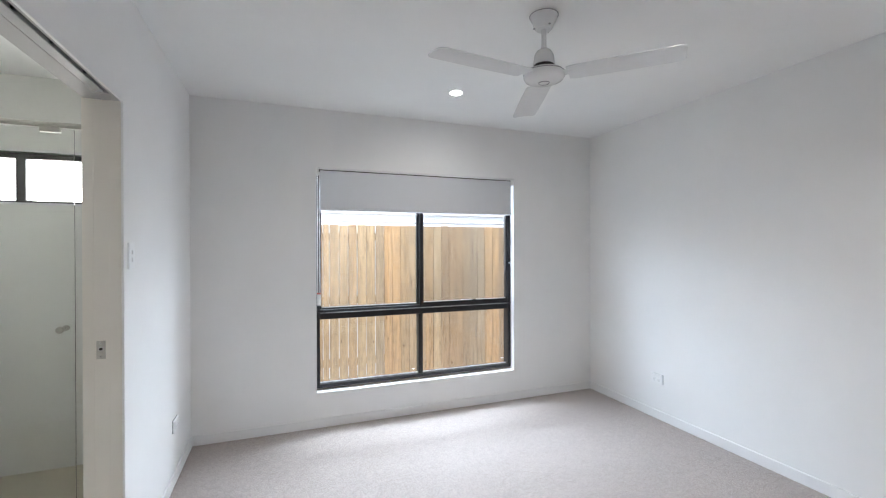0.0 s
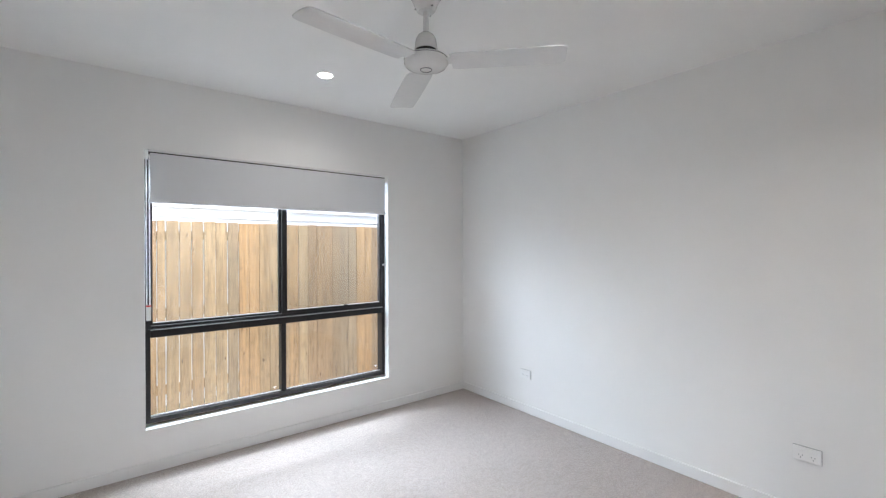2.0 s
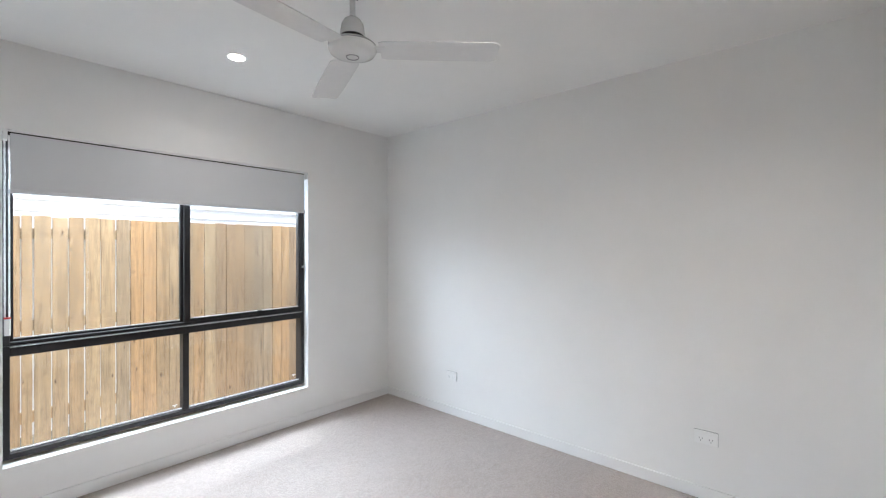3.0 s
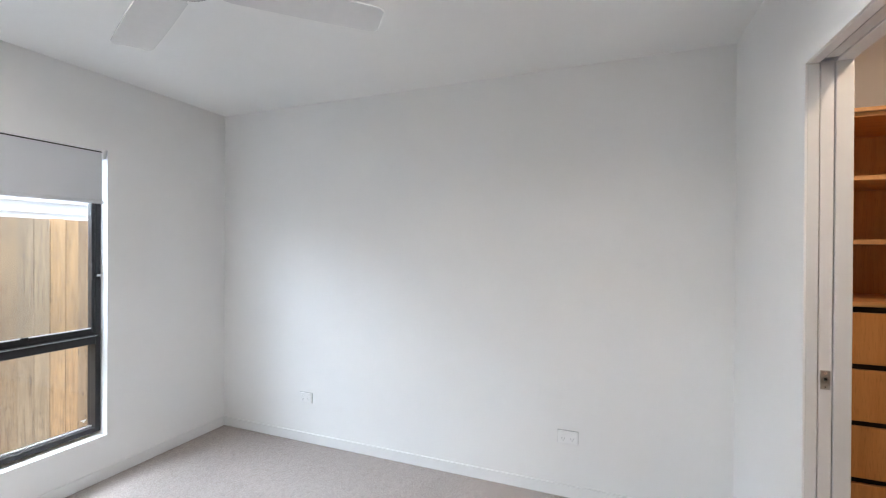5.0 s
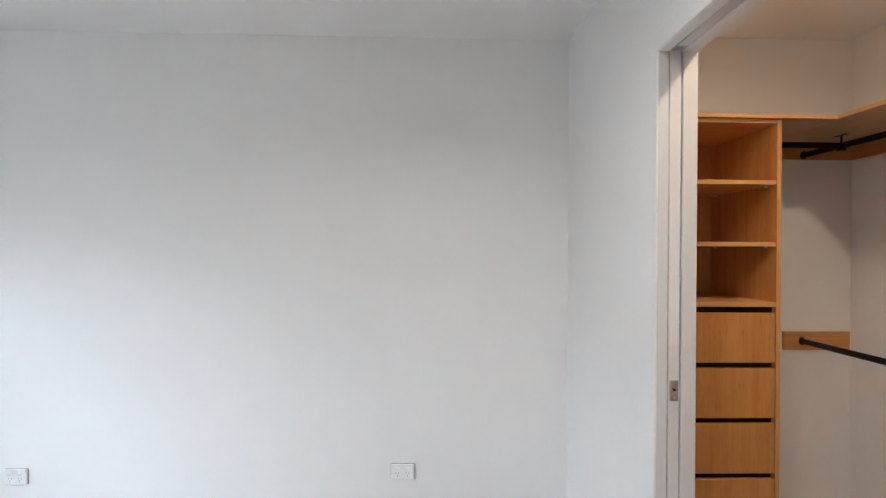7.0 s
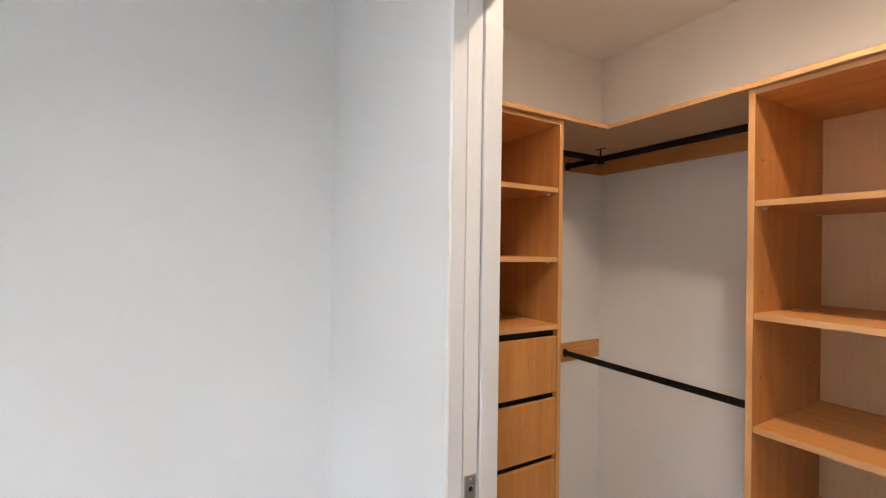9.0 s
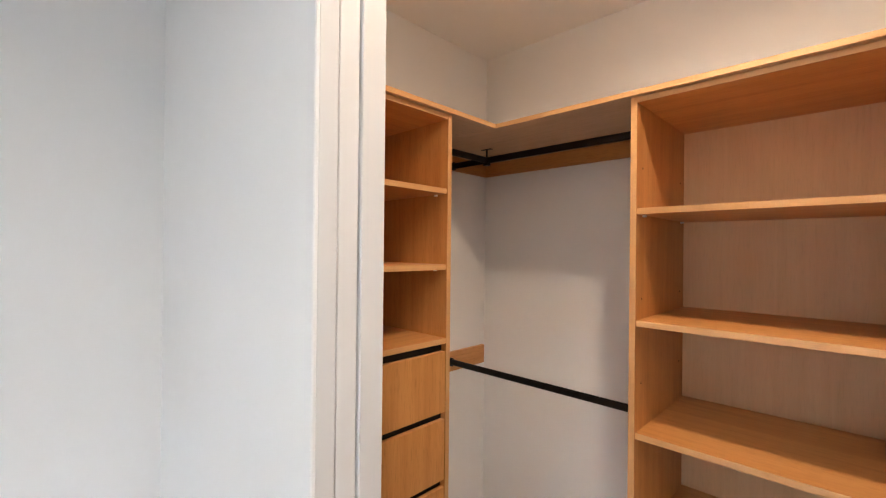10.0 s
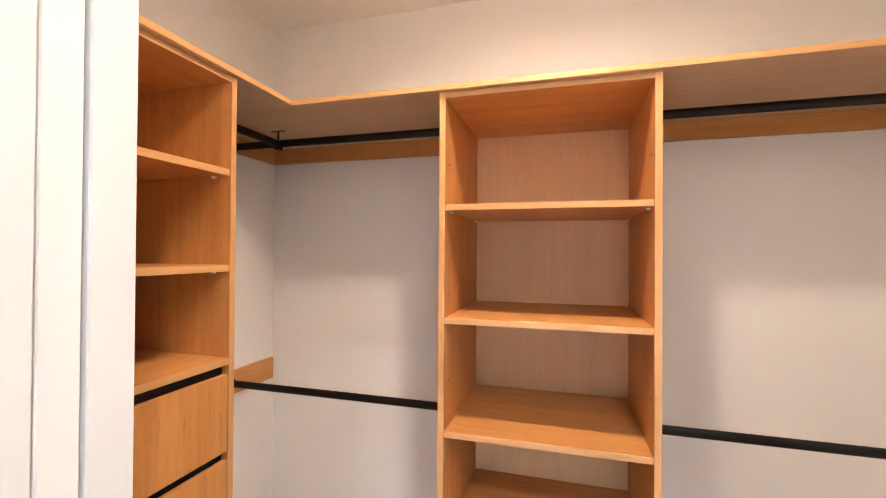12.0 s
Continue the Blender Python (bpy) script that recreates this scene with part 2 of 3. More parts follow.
def lathe(profile, cx=0, cy=0, steps=40, cz=0):
    """A turned shape from (radius, z) pairs."""
    bm = bmesh.new()
    rings = []
    for r, z in profile:
        rings.append([bm.verts.new((cx + r * math.cos(2 * math.pi * i / steps), cy + r * math.sin(2 * math.pi * i / steps), cz + z))
                      for i in range(steps)] if r > 1e-6 else [bm.verts.new((cx, cy, cz + z))])
    for a, b in zip(rings, rings[1:]):
        for i in range(steps):
            j = (i + 1) % steps
            if len(a) == 1 and len(b) == 1:
                continue
            if len(a) == 1:
                bm.faces.new((a[0], b[i], b[j]))
            elif len(b) == 1:
                bm.faces.new((a[i], b[0], a[j]))
            else:
                bm.faces.new((a[i], b[i], b[j], a[j]))
    bmesh.ops.recalc_face_normals(bm, faces=bm.faces)
    return bm


def rod(a, b, ra, rb=None, steps=20):
    """A straight bar from a to b with an oval section: ra across, rb upwards."""
    rb = rb or ra
    a, b = Vector(a), Vector(b)
    way = (b - a).normalized()
    up = Vector((0, 0, 1)) if abs(way.z) < 0.9 else Vector((1, 0, 0))
    side = way.cross(up).normalized()
    up = side.cross(way).normalized()
    bm = bmesh.new()
    ends = []
    for p in (a, b):
        ends.append([bm.verts.new(p + side * ra * math.cos(2 * math.pi * i / steps) + up * rb * math.sin(2 * math.pi * i / steps)) for i in range(steps)])
    for i in range(steps):
        j = (i + 1) % steps
        bm.faces.new((ends[0][i], ends[0][j], ends[1][j], ends[1][i]))
    bm.faces.new(ends[0])
    bm.faces.new(ends[1])
    bmesh.ops.recalc_face_normals(bm, faces=bm.faces)
    return bm


def part(name, bm, material, parent=None, label="", smooth=False):
    """Links a bmesh as one mesh object, under its thing if given."""
    me = bpy.data.meshes.new(name)
    bm.to_mesh(me)
    bm.free()
    me.materials.append(material)
    if smooth:
        for p in me.polygons:
            p.use_smooth = True
        me.set_sharp_from_angle(angle=radians(40))
    ob = new(name, me)
    if parent:
        ob.parent = parent
    if label:
        ob["label"] = label
    return ob


def thing(name, loc, label, category, group=""):
    ob = new(name)
    ob.location = loc
    ob.empty_display_size = 0.1
    return tagged(ob, label, category, group)


def structure(name, bm, material, label=""):
    return tagged(part(name, bm, material), label, kind="structure")


# ---- floors ----
structure("floor_bedroom", boxes((WX - 0.0, EX, SY, NY, -0.12, 0), (WX, 0.53, BY - 0.2, SY, -0.12, 0), (DO[0], DO[1], CY, SY, -0.12, 0)), CARPET,
          "beige cut-pile carpet over the bedroom floor")
structure("floor_closet", boxes((CW, EX, BY, CY, -0.12, 0)), CARPET, "beige cut-pile carpet in the walk-in closet")
structure("floor_ensuite", boxes((EWX, -0.663, 0.9, NY, -0.12, 0), (-0.663, WX, EO[0], EO[1], -0.12, 0)), TILEF, "pale beige floor tiles in the ensuite")

# ---- ceilings ----
structure("ceiling_bedroom", boxes((WX, EX, SY, NY, H, H + 0.1), (WX, 0.53, BY - 0.2, SY, H, H + 0.1)), CEIL, "flat white painted ceiling")
structure("ceiling_closet", boxes((CW, EX, BY, CY, HC, HC + 0.07)), CEIL, "flat white closet ceiling")
structure("ceiling_ensuite", boxes((EWX, -0.663, 0.9, NY, H, H + 0.1)), CEIL, "flat white ensuite ceiling")

# ---- walls ----
T = 0.16
EW = (-1.95, -0.95, 1.735, 2.06)           # ensuite highlight window x0, x1, z0, z1
x0, x1, z0, z1 = WIN
structure("wall_north", boxes((-0.605, x0, NY, NY + T, -0.1, 2.65), (x1, EX + 0.12, NY, NY + T, -0.1, 2.65),
                              (x0, x1, NY, NY + T, -0.1, z0), (x0, x1, NY, NY + T, z1, 2.65)), WALL, "plain white plasterboard wall around the window")
# unseen dark layer added outside so less light bounces onto the fence
DARK_SKIN = paint("dark_outer_skin", (0.27, 0.265, 0.26), 0.8, 0.1, 0.3, 120)
structure("unseen_outer_skin", boxes((EWX - 0.1, EW0 := -1.95, NY + T, NY + T + 0.03, -0.3, 2.75), (-0.95, x0, NY + T, NY + T + 0.03, -0.3, 2.75), (x1, EX + 0.3, NY + T, NY + T + 0.03, -0.3, 2.75), (x0, x1, NY + T, NY + T + 0.03, -0.3, z0), (x0, x1, NY + T, NY + T + 0.03, z1, 2.75), (EW0, -0.95, NY + T, NY + T + 0.03, -0.3, 1.735), (EW0, -0.95, NY + T, NY + T + 0.03, 2.06, 2.75)), DARK_SKIN, "unseen dark outer skin added to cut bounced light on the fence")
structure("wall_north_ensuite", boxes((EWX - 0.1, EW[0], 3.65, NY + T, -0.1, 2.65), (EW[1], -0.605, 3.65, NY + T, -0.1, 2.65),
                                      (EW[0], EW[1], 3.65, NY + T, -0.1, EW[2]), (EW[0], EW[1], 3.65, NY + T, EW[3], 2.65)), TILEW,
          "glossy white tiled shower wall below a highlight window")
structure("wall_east", boxes((EX, EX + 0.12, BY - 0.1, NY, -0.1, 2.65)), WALL, "plain white painted bedroom wall")
structure("wall_partition", boxes((3.00, EX, CY, SY, 0, 2.65), (DO[1] + 0.018, 3.00, 0.0765, SY, 0, 2.65), (DO[1] + 0.018, 3.00, CY, 0.034, 0, 2.65), (0.53, DO[0] - 0.016, CY, SY, 0, 2.65), (DO[0] - 0.016, DO[1] + 0.018, CY, SY, DO[2] + 0.06, 2.65), (DO[0] - 0.016, DO[1] + 0.018, 0.0765, SY, DO[2] + 0.02, DO[2] + 0.06), (DO[0] - 0.016, DO[1] + 0.018, CY, 0.034, DO[2] + 0.02, DO[2] + 0.06)), WALL,
          "white partition wall between bedroom and closet")
structure("wall_closet_back", boxes((0.53, EX, BY - 0.1, BY, -0.1, 2.65)), WALL, "white closet wall behind the shelving")
structure("wall_closet_west", boxes((0.53, CW, BY, CY, -0.1, 2.65)), WALL, "white closet side wall")
structure("wall_west", boxes((-0.663, WX, 3.12, NY, -0.1, 2.65), (WX - 0.036, WX, EO[1] + 0.001, 3.12, -0.1, 2.65), (-0.663, -0.637, EO[1] + 0.001, 3.12, -0.1, 2.65), (-0.637, WX - 0.036, EO[1] + 0.001, 3.12, EO[2] + 0.06, 2.65), (-0.663, WX, BY - 0.3, EO[0], -0.1, 2.65), (-0.663, WX, EO[0], EO[1] + 0.001, EO[2] + 0.03, 2.65)), WALL,
          "plain white painted bedroom wall beside the ensuite door")
structure("wall_entry", boxes((WX, 0.53, BY - 0.3, BY - 0.2, -0.1, 2.65)), WALL, "white wall closing the entry passage")
structure("wall_ensuite_west", boxes((EWX - 0.1, EWX, 0.8, 3.65, -0.1, 2.65)), TILEW, "glossy white tiled ensuite wall")
structure("wall_ensuite_south", boxes((EWX, -0.663, 0.8, 0.9, -0.1, 2.65)), WALL, "white painted ensuite wall")

# ---- skirtings ----
SK, SD = 0.072, 0.012
structure("baseboard_north", boxes((WX + SD, EX - SD, NY - SD, NY, 0, SK), bev=0.003, seg=2), TRIM, "low white painted skirting board")
structure("baseboard_east", boxes((EX - SD, EX, SY, NY, 0, SK), bev=0.003, seg=2), TRIM, "low white painted skirting board")
structure("baseboard_west", boxes((WX, WX + SD, EO[1] + 0.01, NY, 0, SK), bev=0.003, seg=2), TRIM, "low white painted skirting board")
structure("baseboard_south", boxes((DO[1] + 0.045, EX - SD, SY, SY + SD, 0, SK), (0.53, DO[0] - 0.045, SY, SY + SD, 0, SK), bev=0.003, seg=2), TRIM,
          "low white painted skirting board")

# ---- bedroom window ----
win = tagged(new("window_1"), "charcoal aluminium window, two sliding panes over two fixed panes", kind="structure")
win.location = (0, 0, 0)
FY0, FY1 = 3.752, 3.835
rv = 0.003
part("reveal", boxes((x0, x0 + rv, NY - 0.002, FY0, z0, z1), (x1 - rv, x1, NY - 0.002, FY0, z0, z1),
                     (x0 + rv, x1 - rv, NY - 0.002, FY0, z1 - rv, z1), (x0 + rv, x1 - rv, NY - 0.006, FY0, z0, z0 + rv + 0.003), bev=0.0015), REVEAL, win,
     "white enamelled timber window reveal")
MX, TZ = 1.241, 0.895
part("window_frame", boxes((x0 + 0.004, x0 + 0.034, FY0, FY1, z0 + 0.022, z1), (x1 - 0.034, x1 - 0.004, FY0, FY1, z0 + 0.022, z1),
                           (x0 + 0.034, x1 - 0.034, FY0, FY1, z1 - 0.04, z1), (x0 + 0.034, x1 - 0.034, FY0, FY1, z0 + 0.022, z0 + 0.052), bev=0.002), FRAME, win,
     "charcoal aluminium outer frame")
part("transom", boxes((x0 + 0.034, x1 - 0.034, FY0 - 0.004, FY1, TZ - 0.040, TZ + 0.006), (x0 + 0.006, x1 - 0.006, FY0 - 0.012, FY1 - 0.01, TZ + 0.010, TZ + 0.018),
                      (x0 + 0.034, x1 - 0.034, FY0 + 0.004, FY1, TZ + 0.018, TZ + 0.036), bev=0.002), FRAME, win, "charcoal aluminium transom with a sliding track")
part("track_line", boxes((x0 + 0.034, x1 - 0.034, FY0 - 0.0165, FY0 - 0.0125, TZ + 0.0115, TZ + 0.0155)), ALU, win, "bright edge of the sliding track")
part("mullion", boxes((MX - 0.019, MX + 0.019, FY0 + 0.01, FY1, z0 + 0.052, TZ - 0.040), bev=0.002), FRAME, win)
ZT, ZB = z1 - 0.04, TZ + 0.036
part("sash", boxes((x0 + 0.034, x0 + 0.050, FY0 + 0.040, FY1 - 0.012, ZB, ZT), (MX - 0.028, MX + 0.004, FY0 + 0.036, FY1 - 0.012, ZB, ZT),
                   (x0 + 0.050, MX - 0.028, FY0 + 0.040, FY1 - 0.012, ZB, ZB + 0.012), (x0 + 0.050, MX - 0.028, FY0 + 0.040, FY1 - 0.012, ZT - 0.03, ZT), bev=0.002), FRAME, win)
part("sash", boxes((x1 - 0.054, x1 - 0.034, FY0 + 0.004, FY0 + 0.030, ZB, ZT), (MX - 0.012, MX + 0.026, FY0 + 0.004, FY0 + 0.030, ZB, ZT),
                   (MX + 0.026, x1 - 0.054, FY0 + 0.004, FY0 + 0.030, ZB, ZB + 0.022), (MX + 0.026, x1 - 0.054, FY0 + 0.004, FY0 + 0.030, ZT - 0.03, ZT), bev=0.002), FRAME, win)
for nm, a, b, y, lo, hi in (("pane", x0 + 0.055, MX - 0.02, FY0 + 0.052, ZB + 0.004, ZT), ("pane", MX + 0.02, x1 - 0.055, FY0 + 0.016, ZB + 0.01, ZT),
                            ("pane", x0 + 0.030, MX - 0.015, FY0 + 0.045, z0 + 0.055, TZ - 0.035), ("pane", MX + 0.015, x1 - 0.030, FY0 + 0.045, z0 + 0.055, TZ - 0.035)):
    pn = part(nm, boxes((a, b, y, y + 0.004, lo, hi)), GLASS, win, "clear glass pane")
    pn.visible_shadow = False
part("insect_screen", boxes((MX + 0.02, x1 - 0.045, FY1 - 0.010, FY1 - 0.008, ZB, ZT)), MESHSCREEN, win, "fine grey insect mesh behind the sliding pane")
part("glazing_bead", boxes((x0 + 0.050, MX - 0.028, FY0 + 0.046, FY0 + 0.051, ZB + 0.012, ZB + 0.019), (MX + 0.026, x1 - 0.054, FY0 + 0.010, FY0 + 0.015, ZB + 0.022, ZB + 0.028),
                           (x0 + 0.034, MX - 0.019, FY0 + 0.038, FY0 + 0.044, z0 + 0.052, z0 + 0.060), (MX + 0.019, x1 - 0.034, FY0 + 0.038, FY0 + 0.044, z0 + 0.052, z0 + 0.060)),
     REVEAL, win, "pale glazing bead along the foot of the panes")
latch = part("latch", boxes((x1 - 0.060, x1 - 0.044, FY0 - 0.010, FY0 + 0.004, 1.26, 1.36), bev=0.003, seg=2), FRAME, win, "black sash latch")
part("lock_button", rod((x1 - 0.040, FY0 - 0.016, 1.29), (x1 - 0.016, FY0 - 0.016, 1.29), 0.009), CHROME, latch, "small chrome lock button", smooth=True)
part("finger_pull", boxes((1.74, 1.775, FY0 - 0.004, FY0 + 0.004, ZB + 0.008, ZB + 0.03), bev=0.002), FRAME, win)
part("glass_mark", boxes((MX - 0.075, MX - 0.045, FY0 + 0.0435, FY0 + 0.0445, z0 + 0.085, z0 + 0.092), (MX - 0.064, MX - 0.056, FY0 + 0.0435, FY0 + 0.0445, z0 + 0.075, z0 + 0.084)), WHITEP, win)
part("glass_mark", boxes((x1 - 0.09, x1 - 0.06, FY0 + 0.0435, FY0 + 0.0445, z0 + 0.100, z0 + 0.107), (x1 - 0.078, x1 - 0.070, FY0 + 0.0435, FY0 + 0.0445, z0 + 0.090, z0 + 0.099)), WHITEP, win)

# ---- roller blind ----
blind = thing("roller_blind", (1.245, 3.715, 1.75), "pale grey roller blind drawn a fifth down the window", "blind")
hw, ztop = 0.884, z1 - 0.004 - 1.75
part("fabric", boxes((-hw + 0.016, hw - 0.010, -0.011, -0.009, 0.005, ztop - 0.016)), FABRIC, blind, "pale grey blockout fabric")
part("bottom_rail", boxes((-hw + 0.006, hw + 0.0, -0.017, -0.003, -0.010, 0.012), bev=0.004, seg=2), FABRIC, blind, "pale grey bottom rail")
part("roller_tube", rod((-hw + 0.02, 0.012, ztop - 0.024), (hw - 0.02, 0.012, ztop - 0.024), 0.020), FABRIC, blind, smooth=True)
# white enamel here paints the metal rail's bright reflection
part("head_rail", boxes((-hw + 0.012, hw - 0.008, -0.020, -0.012, ztop - 0.009, ztop), bev=0.001), REVEAL, blind, "slim aluminium head rail, its bright reflection painted white")
# black strip painting the shade under the head rail
part("rail_gap_shade", boxes((-hw + 0.016, hw - 0.012, -0.0125, -0.006, ztop - 0.015, ztop - 0.009)), GAP_SHADE, blind)
for s in (-1, 1):
    part("bracket", boxes((s * hw - 0.012, s * hw + 0.006, -0.022, 0.03, ztop - 0.055, ztop), bev=0.003, seg=2), WHITEP, blind)
cord = thing("blind_chain", (0.364, 3.712, 1.02), "thin white beaded blind chain with a red safety tag", "blind chain")
cm = bmesh.new()
for dx in (-0.0085, 0.0085):
    for i in range(150):
        bmesh.ops.create_icosphere(cm, subdivisions=1, radius=0.0050, matrix=Matrix.Translation((dx, 0, 0.06 + i * 0.0065)))
part("chain", cm, WHITEP, cord)
part("tensioner", boxes((-0.012, 0.014, -0.010, 0.008, -0.045, 0.055), bev=0.004, seg=2), WHITEP, cord, "clear white chain tensioner")
part("tag", boxes((-0.013, 0.015, -0.012, 0.009, 0.046, 0.055), bev=0.001), RED, cord, "small red warning tag")

# ---- ensuite window ----
ew = tagged(new("window_2"), "high narrow charcoal-framed window over the shower", kind="structure")
a, b, lo, hi = EW
part("window_frame", boxes((a, a + 0.03, 3.70, 3.78, lo, hi), (b - 0.03, b, 3.70, 3.78, lo, hi), (a + 0.03, b - 0.03, 3.70, 3.78, hi - 0.035, hi),
                           (a + 0.03, b - 0.03, 3.70, 3.78, lo, lo + 0.018), (-1.519, -1.467, 3.695, 3.78, lo + 0.018, hi - 0.035), bev=0.002), FRAME, ew, "charcoal aluminium frame")
part("window_sill", boxes((a, b, 3.640, 3.70, hi, hi + 0.018), (a, b, 3.645, 3.70, lo - 0.012, lo), bev=0.002), ALU, ew, "bright edge trim")
for p0, p1 in ((a + 0.02, -1.505), (-1.48, b - 0.02)):
    pn = part("pane", boxes((p0, p1, 3.742, 3.747, lo + 0.01, hi - 0.02)), GLASS, ew)
    pn.visible_shadow = False

# ---- shower screen ----
SYY = 2.75
scr = thing("shower_screen", (-1.30, SYY, 0), "clear glass shower screen hung from a round chrome rail", "shower screen")
g = part("glass_panel", boxes((-0.78, 0.433, -0.004, 0.004, 0.02, 2.02), bev=0.001), SHOWERGLASS, scr, "clear toughened glass")
g.visible_shadow = False
part("rail", rod((-0.80, 0, 2.040), (0.62, 0, 2.040), 0.013), STEEL, scr, "round brushed metal head rail", smooth=True)
part("clamp", boxes((0.300, 0.380, -0.012, 0.012, 2.002, 2.029), bev=0.003, seg=2), STEEL, scr, "rail clamp")
kb = lathe([(0, 0), (0.006, 0), (0.006, 0.02), (0.015, 0.026), (0.017, 0.034), (0.013, 0.040), (0, 0.042)])
kb.transform(Matrix.Translation((0.385, -0.004, 1.045)) @ Matrix.Rotation(radians(90), 4, "X"))
kk = lathe([(0, 0), (0.006, 0), (0.006, 0.02), (0.014, 0.026), (0.014, 0.034), (0, 0.036)])
kk.transform(Matrix.Translation((0.385, 0.004, 1.045)) @ Matrix.Rotation(radians(-90), 4, "X"))
part("inner_knob", kk, STEEL, scr, smooth=True)
part("knob", kb, STEEL, scr, "round chrome door knob", smooth=True)


# ---- cavity sliding doors ----
def flush_lock(parent):
    lk = part("lock_plate", boxes((-0.002, 0.0015, -0.0155, 0.0155, -0.037, 0.037), bev=0.0008), STEEL, parent, "brushed steel lock plate")
    part("escutcheon_ring", rod((-0.0035, 0, 0.004), (-0.0018, 0, 0.004), 0.0095), CHROME, lk)
    part("latch_hole", rod((-0.004, 0, 0.004), (-0.0015, 0, 0.004), 0.006), GAP_SHADE, lk)
    for z in (-0.026, 0.028):
        part("screw", rod((-0.0035, 0, z), (-0.0018, 0, z), 0.0035), CHROME, lk)
    return lk


XJ = DO[1]
hd = DO[2]
d1 = tagged(new("door_1"), "white cavity sliding door slid back into the closet partition", kind="structure")
part("architrave", boxes((XJ, XJ + 0.025, SY, SY + 0.008, 0, hd + 0.002), (DO[0] - 0.025, DO[0], SY, SY + 0.008, 0, hd + 0.002),
                         (DO[0] - 0.025, XJ + 0.025, SY, SY + 0.008, hd + 0.002, hd + 0.060), bev=0.002), TRIM, d1, "thin white door surround")
part("jamb", boxes((XJ, XJ + 0.018, 0.0765, SY + 0.002, 0, hd + 0.0), (XJ, XJ + 0.018, CY - 0.009, 0.034, 0, hd + 0.0), bev=0.002), TRIM_DIMMED, d1, "white split door jamb")
part("jamb", boxes((DO[0] - 0.016, DO[0], CY - 0.009, SY + 0.002, 0, hd), bev=0.002), TRIM_DIMMED, d1)
part("head", boxes((DO[0], XJ + 0.018, 0.0765, SY + 0.002, hd, hd + 0.02), (DO[0], XJ + 0.018, CY - 0.009, 0.034, hd, hd + 0.02), bev=0.002), TRIM, d1)
part("track", boxes((DO[0], XJ - 0.028, 0.0385, 0.0725, hd + 0.002, hd + 0.045), bev=0.001), TRIM_DIMMED, d1, "white-coated sliding track in the head")
# black strip painting the shade up inside the track
part("slot_shade", boxes((DO[0], XJ, 0.036, 0.077, hd + 0.048, hd + 0.058)), GAP_SHADE, d1)
lf1 = part("leaf", boxes((XJ + 0.003, XJ + 0.83, 0.0375, 0.0735, 0.012, hd + 0.005), bev=0.0015), DOORP, d1, "white painted flush door leaf")
lk = flush_lock(lf1)
lk.matrix_basis = pose(XJ + 0.003, 0.0555, 1.050) @ Matrix.Diagonal((1, 0.85, 0.85, 1))

YJ = EO[1]
he = EO[2]
d2 = tagged(new("door_2"), "white cavity sliding door slid back beside the ensuite, warm light painted on it", kind="structure")
XA, XB = WX, -0.663
part("jamb", boxes((XA - 0.0378, XA + 0.002, YJ - 0.016, YJ + 0.0, 0, he), (XB - 0.002, XB + 0.036, YJ - 0.016, YJ + 0.0, 0, he)), WARM_LIT, d2, "white split door jamb")
part("architrave", boxes((XA, XA + 0.010, YJ - 0.012, YJ + 0.006, 0, he + 0.025), (XA, XA + 0.010, EO[0] - 0.02, YJ - 0.012, he, he + 0.03), bev=0.002), TRIM, d2)
part("head", boxes((XA - 0.007, XA + 0.002, EO[0], YJ, he, he + 0.028), (XA - 0.062, XA - 0.007, YJ - 0.10, YJ, he, he + 0.028), (XB - 0.002, XA - 0.0625, EO[0], YJ, he + 0.004, he + 0.028), bev=0.0015), HEAD_SHADED, d2, "timber head lining with its shade painted grey")
part("track", boxes((XA - 0.062, XA - 0.026, EO[0], YJ - 0.10, he + 0.004, he + 0.022), bev=0.002), TRACKG, d2, "bright aluminium sliding track")
# black strip painting the shade beside the track
part("slot_shade", boxes((XA - 0.026, XA - 0.007, EO[0], YJ - 0.10, he + 0.016, he + 0.026)), GAP_SHADE, d2)
part("bracket", boxes((XA - 0.025, XA - 0.012, 1.98, 2.00, he + 0.008, he + 0.02), (XA - 0.025, XA - 0.012, 1.75, 1.77, he + 0.008, he + 0.02),
                      (XA - 0.025, XA - 0.012, 1.55, 1.57, he + 0.008, he + 0.02)), BLACK, d2)
lf2 = part("leaf", boxes((XB + 0.0362, XA - 0.0380, YJ - 0.0158, YJ + 0.82, 0.012, he - 0.002)), WARM_LIT, d2, "white flush door leaf with warm light put into its cream colour")
lk = flush_lock(lf2)
lk.matrix_basis = pose(-0.604, YJ - 0.0155, 1.024, 0, 0, 90)


